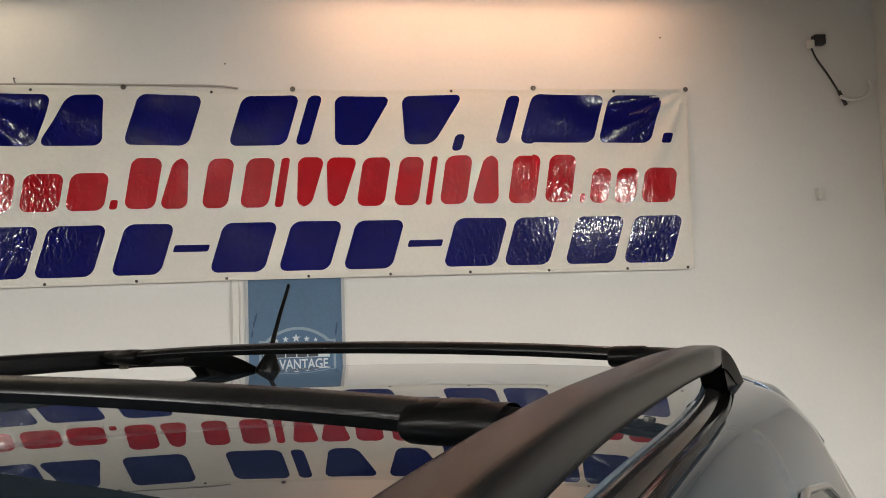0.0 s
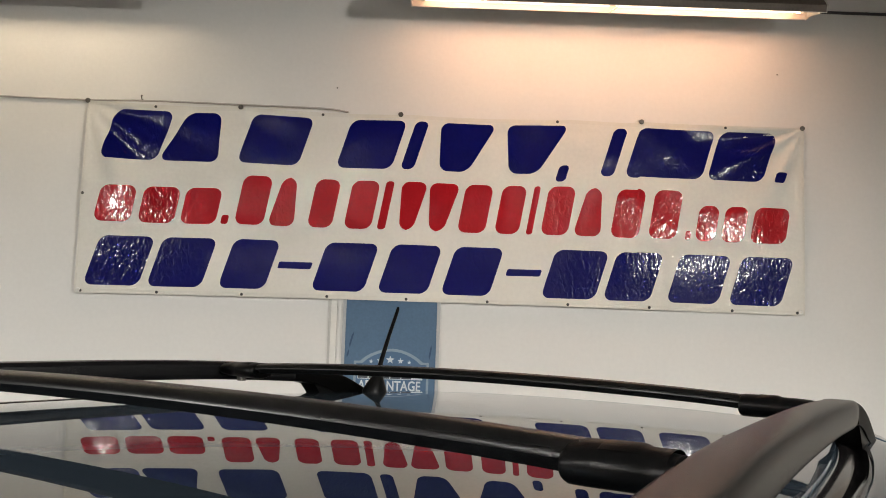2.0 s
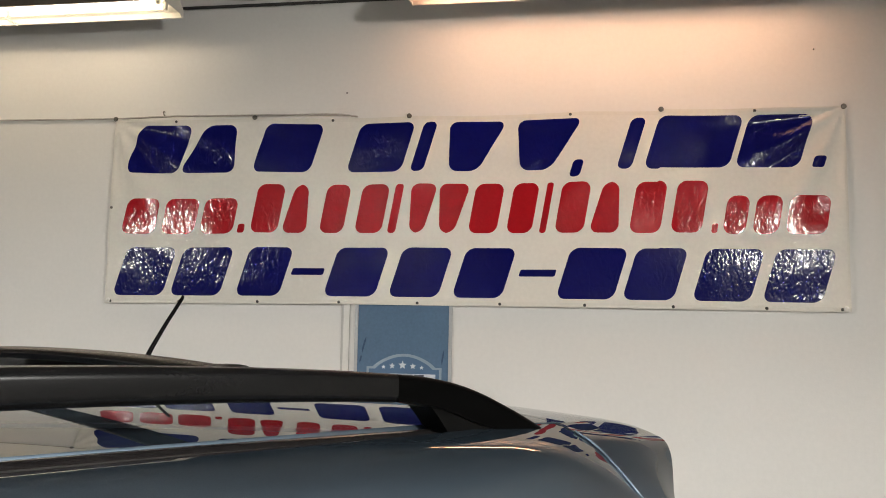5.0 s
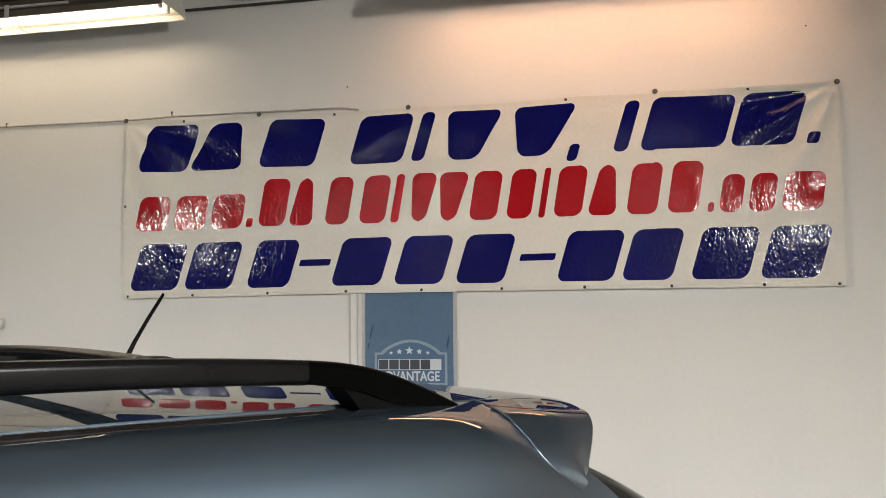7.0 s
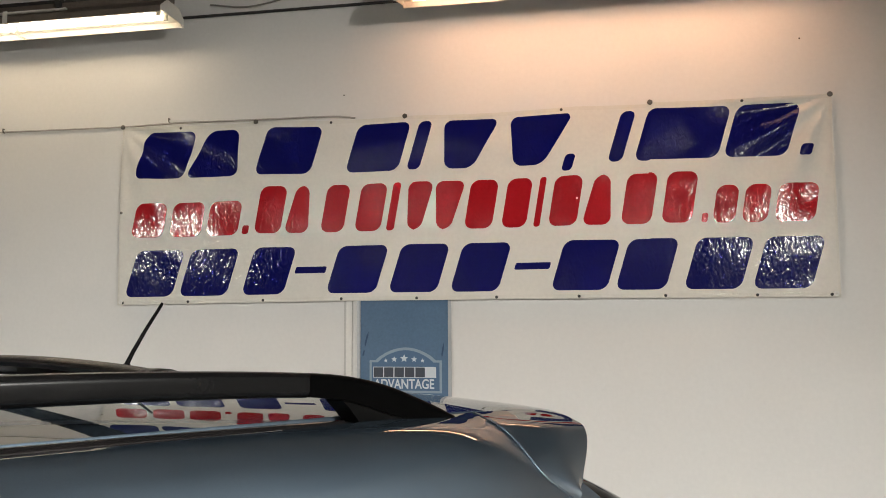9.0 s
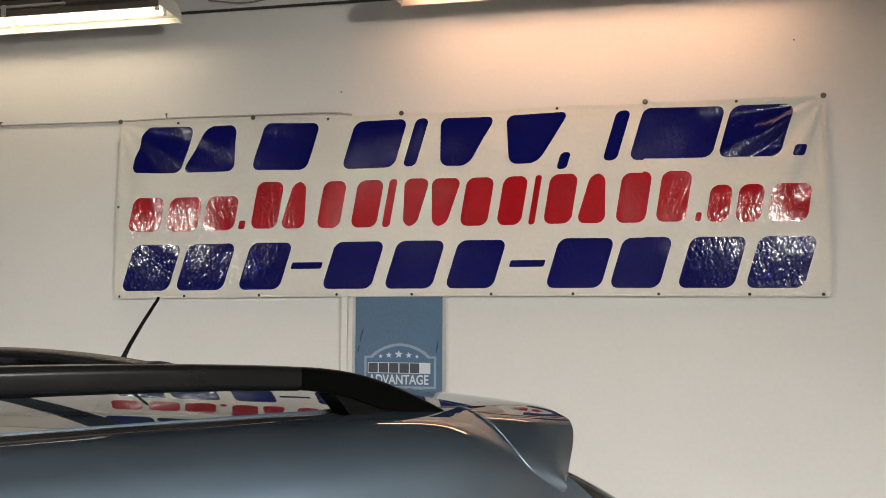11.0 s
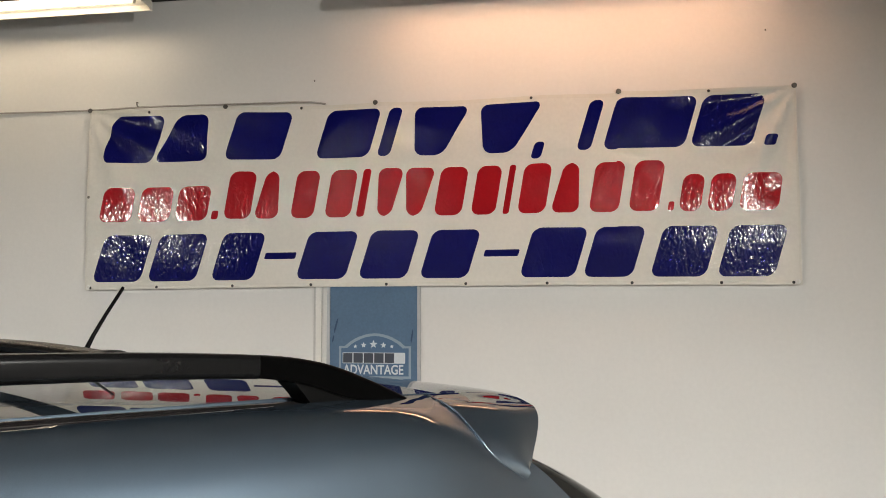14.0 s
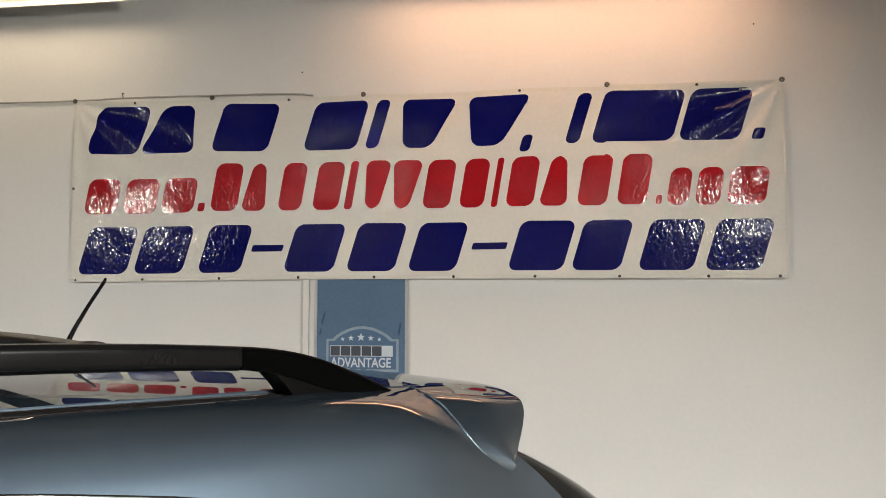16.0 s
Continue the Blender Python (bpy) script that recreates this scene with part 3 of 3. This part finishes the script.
part("loop", tube(curve_through([(-1.75, -0.03, 4.10), (-1.45, -0.04, 4.06), (-1.15, -0.04, 4.11), (-1.0, -0.03, 4.2)], 8), 0.006, 6), DULLMETAL, wiring)
part("loop", tube(curve_through([(-1.0, -0.03, 4.2), (-0.85, -0.04, 4.11), (-0.6, -0.04, 4.10), (-0.4, -0.03, 4.15)], 8), 0.006, 6), DULLMETAL, wiring)

# ---------------------------------------------------------------- car
# car axes: x towards its rear, y across towards the banner side, the middle of the car at y = 0.42
MID = 0.42
car = thing("car", "grey metallic sport utility car with black roof rails and crossbars", "car", 0.377, -4.385, 0.0, 57.99)


def roof_z(u, v):
    w = v - MID
    s = max(u, -0.6)
    z = 1.6877 - 0.0407 * s - 0.0232 * s * s - 0.0593 * w * w + 0.0194 * s ** 3 - 0.0638 * w ** 4 + 0.0177 * s * w * w
    if u < -0.6:
        z += (0.0081 + 0.0177 * w * w) * (u + 0.6) - 0.058 * (u + 0.6) ** 2
    return z


EDGE, LIP = -0.108, -0.152


def lip_v(u):
    """The gutter's outer lip, which draws inwards towards the rear."""
    return LIP + 0.1 * max(0.0, min(u, 0.44) + 0.35) ** 2


def edge_v(u):
    """The roof skin's edge beside the gutter, which closes behind the rail."""
    t = min(1.0, max(0.0, (u - 0.34) / 0.10))
    return lip_v(u) + 0.044 * (1 - t * t * (3 - 2 * t)) + 0.0015


us = [-1.80 + 2.36 * i / 70 for i in range(71)]
rows = []
for u in us:
    cut = 0.0
    if u < -1.5:
        cut = 0.55 * ((-1.5 - u) / 0.35) ** 2 * 0.35
    ev = edge_v(u) + cut
    row = [(u, ev - 0.003, roof_z(u, ev) - 0.014), (u, ev - 0.0022, roof_z(u, ev) - 0.003)]
    vs = [ev, ev + 0.0015, ev + 0.004] + [ev + 2 * (MID - ev) * j / 40 for j in range(1, 40)] + [2 * MID - ev - 0.004, 2 * MID - ev - 0.0015, 2 * MID - ev]
    row += [(u, v, roof_z(u, v)) for v in vs]
    row += [(u, 2 * MID - ev + 0.0022, roof_z(u, ev) - 0.003), (u, 2 * MID - ev + 0.003, roof_z(u, ev) - 0.014)]
    rows.append(row)
part("roof_panel", grid(rows), PAINT, car, "glossy grey metallic roof mirroring the wall")

SIDE = [(0, .006), (.02, .020), (.045, .042), (.07, .075), (.09, .115), (.11, .16), (.14, .23), (.18, .34), (.23, .48), (.29, .62), (.34, .78), (.37, 1.05), (.35, 1.30), (.30, 1.42)]
REAR = [(0, .006), (.0, .02), (.045, .042), (.125, .075), (.21, .115), (.29, .16), (.38, .23), (.445, .34), (.48, .48), (.50, .62), (.51, .78), (.53, 1.0), (.53, 1.25), (.47, 1.40)]
FRONT = [(0, 0), (.04, .012), (.10, .035), (.18, .07), (.25, .10), (.45, .20), (.65, .32), (.85, .46), (1.0, .56), (1.3, .62), (1.75, .70), (1.95, .95), (1.95, 1.25), (1.85, 1.40)]


def dense(profile):
    """The same profile through rounded curves, four points to a step."""
    return [(p.x, p.y) for p in curve_through([(o, d, 0) for o, d in profile], 4)]


SIDE, REAR, FRONT = dense(SIDE), dense(REAR), dense(FRONT)


half = []      # (u, v, weight towards the front or rear, weight towards the side, end profile)
for k in range(7):
    half.append((-1.85 + 0.05 * (k / 6) ** 2, MID - 0.42 * k / 6, -1.0, 0.0, FRONT))
for k in range(1, 8):
    a = k / 8 * math.pi / 2
    half.append((-1.55 - 0.25 * math.cos(a), 0.0 + LIP * math.sin(a), -math.cos(a), math.sin(a), FRONT))
for k in range(37):
    half.append((-1.55 + 2.17 * k / 36, LIP, 0.0, 1.0, REAR))
for k in range(1, 10):
    a = k / 10 * math.pi / 2
    half.append((0.62 + 0.03 * math.sin(a), -0.10 + (LIP + 0.10) * math.cos(a), math.sin(a) ** 0.4, math.cos(a) ** 0.4, REAR))
for k in range(7):
    half.append((0.65 + 0.03 * math.sin(k / 6 * math.pi / 2), -0.10 + (MID + 0.10) * k / 6, 1.0, 0.0, REAR))


def lip_z(u):
    return roof_z(u, EDGE) + 0.002 - 0.72 * max(0.0, u - 0.35) ** 2


def shell(pt, mirror):
    """One rib of the body's skin, from the gutter's bottom over the lip and down to the sill."""
    u, v, we, ws, end = pt
    w = ws * ws if we else 1.0
    out = []
    shift = (lip_v(u) - LIP) if we == 0.0 else 0.0
    if we == 0.0:
        deep = min(1.0, max(0.0, (0.44 - u) / 0.10))
        out.append((u, v + shift + 0.020 * deep, roof_z(u, EDGE) - 0.014 * deep))
    else:
        out.append((u - we * 0.01, v + 0.01 * ws, lip_z(u) - 0.012))
    for (os, ds), (oe, de) in zip(SIDE, end):
        out.append((u + we * oe, v - ws * os, lip_z(u) - (ds * w + de * (1 - w))))
    if we == 0.0:
        # a rounded shoulder from the lip, level with the roof, into the side
        start = Vector((u, lip_v(u), roof_z(u, lip_v(u)) - 0.001))
        stop, then = Vector(out[7]), Vector(out[8])
        reach = (stop - start).length
        t0, t1 = Vector((0, -1, -0.16)).normalized() * reach, (then - stop).normalized() * reach
        for k in range(1, 7):
            t = (k - 1) / 6
            out[k] = tuple((2 * t ** 3 - 3 * t * t + 1) * start + (t ** 3 - 2 * t * t + t) * t0 + (3 * t * t - 2 * t ** 3) * stop + (t ** 3 - t * t) * t1)
    return [(a_, 2 * MID - b_ if mirror else b_, c_) for a_, b_, c_ in out]


ring = [shell(p, False) for p in half] + [shell(p, True) for p in half[::-1][1:-1]]
ring.append(ring[0])
body, rear_glass, front_glass = bmesh.new(), bmesh.new(), bmesh.new()
n_half = len(half)
for i, (a, b) in enumerate(zip(ring, ring[1:])):
    near = i if i < n_half else 2 * (n_half - 1) - 1 - i
    for k in range(len(a) - 1):
        to = body
        if (13 if near < 20 else 7) <= k <= 32:
            if near < 8:
                to = front_glass
            elif near > n_half - 17:
                to = rear_glass
        to.faces.new([to.verts.new(p) for p in (a[k], b[k], b[k + 1], a[k + 1])])
for bm_ in (body, rear_glass, front_glass):
    bmesh.ops.remove_doubles(bm_, verts=bm_.verts, dist=0.0008)
part("body_shell", body, PAINT, car, "grey metallic painted body")
part("rear_window", rear_glass, GLASS, car, "dark tinted rear glass")
part("windscreen", front_glass, GLASS, car, "dark glass windscreen")
part("underbody", box(-3.3, 0.85, -0.35, 1.19, 0.24, 0.42, 0.03), RUBBER, car)


def side_out(d):
    for (o0, d0), (o1, d1) in zip(SIDE, SIDE[1:]):
        if d <= d1:
            return o0 + (o1 - o0) * (d - d0) / (d1 - d0)
    return SIDE[-1][0]


def on_side(u, d, off, mirror):
    v = LIP - side_out(d) - off
    return (u, 2 * MID - v if mirror else v, lip_z(u) - d)


def side_window(u0, u1, top, mirror, name):
    cols = [u0 + (u1 - u0) * i / 24 for i in range(25)]
    rows_ = [[on_side(u, top(u) + (0.60 - top(u)) * j / 10, 0.004, mirror) for u in cols] for j in range(11)]
    pane = part(name, grid(rows_), GLASS, car, "dark tinted side glass")
    edge = [on_side(u, top(u) - 0.004, 0.006, mirror) for u in cols]
    part("window_trim", tube(edge, 0.0045, 8), CHROME, pane, "bright metal window trim")


def top_rear(u):
    return 0.074 + 0.15 * max(0.0, u + 0.17) + 1.2 * max(0.0, u - 0.02) ** 1.5


def top_front(u):
    return 0.074 + 0.9 * max(0.0, -1.15 - u) ** 1.3


for mirror in (False, True):
    side_window(-0.62, 0.20, top_rear, mirror, "quarter_window")
    side_window(-1.50, -0.66, top_front, mirror, "door_window")

# black mouldings along the roof gutters
for mirror in (False, True):
    pts = []
    for i in range(41):
        u = -1.5 + 1.88 * i / 40
        v = lip_v(u) + 0.0235
        pts.append((u, 2 * MID - v if mirror else v, roof_z(u, EDGE) - 0.0075))
    part("roof_moulding", sweep(pts, [(-0.0185, 0.004), (-0.014, 0.0005), (-0.008, -0.0022), (-0.002, -0.002), (0.001, 0.0015), (0.0045, 0.0042), (0.009, 0.0060), (0.014, 0.0064), (0.018, 0.0050), (0.021, 0.002), (0.021, -0.006), (-0.0185, -0.006)], (0, 1, 0)), MOULD, car, "black rubber gutter moulding")


# roof rails
def rail_line(u):
    return -0.100 + 0.075 * min(0.2, max(0.0, u)) - 0.033 * max(0.0, u - 0.2) - 0.06 * max(0.0, -0.3 - max(u, -1.1)) ** 2


LEAN = 0.0065


def lean(v):
    """How much lower the rails and bars stand towards the far side."""
    return LEAN * (v + 0.1)


def rail_mid(u):
    top = 1.7405 - 0.005 * u - 0.073 * max(0.0, u + 0.30) ** 2.2
    if u < -0.5:
        top = 1.743 - 0.10 * (u + 0.5) ** 2
    return top - 0.0165


for mirror in (False, True):
    rail = new("roof_rail")
    rail.parent = car
    rail["label"] = "satin dark grey roof rail with black end feet"
    yy = (lambda v: 2 * MID - v) if mirror else (lambda v: v)
    side_drop = lean(yy(-0.1))
    pts = [(u, yy(rail_line(u)), rail_mid(u) - side_drop) for u in [-1.05 + 1.225 * i / 40 for i in range(41)]]
    part("rail_bar", sweep(pts, rounded(0.046, 0.033, 0.0100, 5), (0, 1, 0)), RAIL, rail, "satin dark grey metal bar")
    for back in (True, False):
        drop = side_drop + (0.0 if back else 0.0245)
        # end foot: the bar bends down to the roof and broadens into a wedge
        if back:
            tops = [(0.174, 1.7254), (0.235, 1.7210), (0.290, 1.7130), (0.343, 1.6995), (0.393, 1.682), (0.436, 1.6650), (0.472, 1.6495), (0.499, 1.6370)]
            lows = [(0.174, 1.6938), (0.22, 1.688), (0.265, 1.678), (0.312, 1.662), (0.362, 1.648), (0.414, 1.634), (0.456, 1.629), (0.49, 1.626)]
            plug = [(0.236, 1.691, 1.684), (0.250, 1.691, 1.671), (0.264, 1.688, 1.655), (0.278, 1.684, 1.638), (0.32, 1.672, 1.634), (0.37, 1.657, 1.630), (0.43, 1.640, 1.626)]
        else:
            tops = [(-1.051, 1.737), (-1.10, 1.731), (-1.15, 1.722), (-1.20, 1.709), (-1.25, 1.694), (-1.30, 1.677), (-1.35, 1.664), (-1.39, 1.656)]
            lows = [(-1.051, 1.704), (-1.10, 1.700), (-1.146, 1.692), (-1.193, 1.680), (-1.243, 1.667), (-1.295, 1.655), (-1.346, 1.648), (-1.385, 1.644)]
            plug = [(-1.105, 1.702, 1.698), (-1.13, 1.702, 1.688), (-1.15, 1.697, 1.674), (-1.165, 1.693, 1.656), (-1.20, 1.684, 1.652), (-1.25, 1.671, 1.648), (-1.31, 1.654, 1.644)]
        rows_ = []
        tops = [(p.x, p.y) for p in curve_through([(a, b, 0) for a, b in tops], 3)]
        lows = [(p.x, p.y) for p in curve_through([(a, b, 0) for a, b in lows], 3)]
        for k, ((ut, zt), (ul, zl)) in enumerate(zip(tops, lows)):
            w = 0.0232 - 0.006 * k / (len(tops) - 1)
            c = yy(rail_line(ut))
            q_ = k / (len(tops) - 1)
            rx = 0.010 + 0.002 * q_
            down = Vector((ul - ut, 0.0, zl - zt))
            tall = down.length
            down = down / tall
            rz = min(0.010, 0.6 * tall)
            section = [(-w, tall), (-w, 0.5 * (tall + rz))]
            section += [(-w + rx - rx * math.cos(a), rz - rz * math.sin(a)) for a in [q * math.pi / 10 for q in range(6)]]
            section += [(-x, h) for x, h in section[::-1]]
            out = 1 if mirror else -1
            tilt = 0.007 * min(1.0, 2.0 * q_)
            rows_.append([(ut + down.x * h, c + x, zt - drop + down.z * h - tilt * max(0.0, 1 - h / tall) * (1 + out * x / w) / 2) for x, h in section])
        foot = part("end_foot", grid(rows_, close=True, ends=True), RAILEND, rail, "black plastic rail foot")
        rows_ = []
        for u, zt, zl in curve_through(plug, 3):
            c, w = yy(rail_line(u)), 0.019
            rows_.append([(u, c - w, zl - drop), (u, c - w, zt - drop), (u, c + w, zt - drop), (u, c + w, zl - drop)])
        part("foot_plug", grid(rows_, close=True, ends=True), TRIM, foot, "matt black inner block")


# crossbars
def crossbar(u, z_end, rise, reach, tall=0.0095):
    root = new("crossbar")
    root.parent = car
    root["label"] = "black arched crossbar clamped between the roof rails"
    v0, v1 = -reach, 2 * MID + reach
    pts = []
    for i in range(33):
        t = i / 32
        v = v0 + (v1 - v0) * t
        pts.append((u, v, z_end - lean(v) + rise * (1 - (2 * t - 1) ** 2) ** 0.8))
    outline = [(0.0215 * math.cos(k * math.pi / 14), tall * math.sin(k * math.pi / 14)) for k in range(15)]
    for g in (-0.0105, 0.0, 0.0105):
        h = -0.90 * tall * math.sqrt(1 - (g / 0.0215) ** 2)
        outline += [(g - 0.0036, h), (g - 0.0016, h + 0.0030), (g + 0.0016, h + 0.0030), (g + 0.0036, h)]
    part("bar", sweep(pts, outline, (1, 0, 0)), BAR, root, "black aerodynamic bar")
    z_bar = z_end
    for s, v in ((1, v0), (-1, v1)):
        z_end = z_bar - lean(v)
        big = [(v + s * 0.0325, 0.0210, 0.0092), (v + s * 0.0322, 0.0248, 0.0126), (v + s * 0.030, 0.0262, 0.0138), (v + s * 0.020, 0.0264, 0.0140), (v - s * 0.012, 0.0264, 0.0140), (v - s * 0.014, 0.0252, 0.0128), (v - s * 0.03, 0.0252, 0.0126), (v - s * (0.070 - reach), 0.0250, 0.0118), (v - s * (0.085 - reach), 0.0235, 0.0095)]
        rows_ = [[(u + hw * math.cos(a), y, z_end - 0.001 + hh * math.sin(a)) for a in [k * math.pi / 12 for k in range(24)]] for y, hw, hh in big]
        part("clamp", grid(rows_, close=True, ends=True), TRIM, root, "chunky black plastic clamp")
        rows_ = [[(u + hw * math.cos(a), y, z_end - 0.001 + hh * math.sin(a)) for a in [math.pi * (0.28 + 0.44 * k / 8) for k in range(9)]] for y, hw, hh in ((v + s * 0.012, 0.0262, 0.0137), (v + s * 0.010, 0.0268, 0.0145), (v - s * 0.010, 0.0268, 0.0145), (v - s * 0.012, 0.0262, 0.0137))]
        part("clamp_cap", grid(rows_), TRIM, root)
        part("clamp_screw", tube([(u, v - s * 0.02, z_end - 0.021), (u, v - s * 0.02, z_end - 0.011)], 0.008, 8), STEEL, root)


crossbar(0.005, 1.7235, 0.0135, 0.024)
crossbar(-0.612, 1.7325, 0.0130, 0.052, 0.0110)

# antenna
aerial = new("antenna")
aerial.parent = car
aerial["label"] = "black rod antenna leaning back on a small cone"
bm = bmesh.new()
bz = roof_z(0.39, 0.865)
foot = [[(0.39 + 0.036 * s * math.cos(a) + sh, 0.865 + 0.022 * s * math.sin(a), bz + h) for a in [k * math.pi / 8 for k in range(16)]] for s, h, sh in ((1.0, -0.003, 0.0), (0.96, 0.006, 0.0), (0.62, 0.026, 0.006), (0.30, 0.042, 0.012), (0.16, 0.047, 0.014))]
part("antenna_base", grid(foot, close=True, ends=True), TRIM, aerial, "gloss black cone base")
part("mast", tube([(0.402, 0.866, bz + 0.04), (0.42, 0.870, bz + 0.072), (0.455, 0.877, bz + 0.125), (0.497, 0.885, 1.840), (0.500, 0.886, 1.846)], [0.0062, 0.0052, 0.0046, 0.0042, 0.003], 10), TRIM, aerial, "thin black mast")

# tailgate spoiler: rows run from its front seam to the trailing edge, columns from the middle out and down the side
SEAM = [(0.56, MID, 0), (0.56, 0.25, 0), (0.555, 0.08, 0), (0.545, -0.02, 0), (0.533, -0.075, 0), (0.530, -0.110, 1.637), (0.534, -0.130, 1.630), (0.543, -0.153, 1.609), (0.545, -0.175, 1.588), (0.548, -0.194, 1.569), (0.558, -0.213, 1.549), (0.592, -0.222, 1.531), (0.634, -0.226, 1.520)]
TRAIL = [(0.855, MID, 1.6290), (0.853, 0.25, 1.6283), (0.846, 0.08, 1.6255), (0.834, -0.02, 1.6213), (0.820, -0.07, 1.6165), (0.804, -0.112, 1.6085), (0.790, -0.138, 1.602), (0.774, -0.156, 1.586), (0.750, -0.171, 1.568), (0.723, -0.185, 1.552), (0.695, -0.199, 1.538), (0.668, -0.214, 1.527), (0.643, -0.226, 1.519)]


def skin_z(u, v):
    """Height of the body's skin at a place on the near shoulder."""
    rib = shell((u, LIP, 0.0, 1.0, REAR), False)[1:]
    for p, q in zip(rib, rib[1:]):
        if p[1] >= v >= q[1]:
            return p[2] + (q[2] - p[2]) * (v - p[1]) / (q[1] - p[1])
    return roof_z(u, v)


SEAM, TRAIL = curve_through(SEAM, 3), curve_through(TRAIL, 3)


def arch(v, t, zs, zt, run):
    """Height along one of the spoiler's ribs: level with the roof at its seam and rounding down to the trailing edge."""
    flat = zs + (zt - zs) * t
    near = max(0.0, 1.0 - abs(v + 0.07) / 0.12)
    m0, m1 = -0.0800 * run, -0.050 - 0.03 * near
    top = (2 * t ** 3 - 3 * t * t + 1) * zs + (t ** 3 - 2 * t * t + t) * m0 + (3 * t * t - 2 * t ** 3) * zt + (t ** 3 - t * t) * m1
    top -= 0.075 * max(0.0, 0.26 - v) ** 2 * math.sin(t * math.pi)
    k = min(1.0, max(0.0, (v + 0.145) / 0.06))
    return flat + k * (top - flat) + (1 - k) * 0.004 * math.sin(t * math.pi) ** 2


cols = []
for (us_, vs_, dz), (ut, vt, zt) in zip(SEAM, TRAIL):
    zs = skin_z(us_, vs_) + (0.0012 if vs_ < -0.1 else 0.0002)
    col = []
    for k in range(13):
        t = k / 12
        side = 0.006 * min(1.0, max(0.0, (-0.10 - vs_) / 0.03)) * math.sin(t * math.pi)
        col.append((us_ + (ut - us_) * t, vs_ + (vt - vs_) * t - side, arch(vs_, t, zs, zt, ut - us_)))
    inward = 0.0 if vs_ > -0.08 else min(0.04, (-0.08 - vs_) * 0.6)
    col += [(ut + 0.003, vt + inward * 0.2, zt - 0.006), (ut - 0.006, vt + inward * 0.5, zt - 0.022), (ut - 0.05, vt + inward, zt - 0.030), (us_ + 0.03, vs_ + inward, min(zs, zt) - 0.03)]
    cols.append(col)
full = cols + [[(u, 2 * MID - v, z) for u, v, z in c] for c in cols[::-1][1:]]
spoiler = part("spoiler", grid(full, close=True, ends=True), PAINT, car, "grey metallic tailgate spoiler")

edge = [Vector(c[0]) + Vector((0, 0, 0.0008)) for c in cols[17:]]
for mirror in (False, True):
    part("spoiler_edge", tube([(p.x, 2 * MID - p.y if mirror else p.y, p.z) for p in edge], 0.0018, 8), PAINT, spoiler, "rolled front edge of the spoiler")

# wheels
for ax in (0.10, -2.60):
    for s in (0, 1):
        wheel = new("wheel")
        wheel.parent = car
        inset = 0.0 if ax > -1 else 0.12
        wy = -0.43 + inset if s == 0 else 2 * MID + 0.43 - inset
        lat = []
        for r, o in ((0.23, -0.10), (0.34, -0.11), (0.365, -0.08), (0.37, 0.0), (0.365, 0.08), (0.34, 0.11), (0.23, 0.10)):
            lat.append([(ax + r * math.cos(k * math.pi / 16), wy + o, 0.37 + r * math.sin(k * math.pi / 16)) for k in range(32)])
        part("tyre", grid(lat, close=True), RUBBER, wheel, "black rubber tyre")
        o = -0.085 if s == 0 else 0.085
        lat = [[(ax + r * math.cos(k * math.pi / 16), wy + o * q, 0.37 + r * math.sin(k * math.pi / 16)) for k in range(32)] for r, q in ((0.235, 1.0), (0.22, 0.7), (0.08, 0.9), (0.02, 1.0))]
        part("rim", grid(lat, close=True, ends=True), ALLOY, wheel, "silver alloy rim")
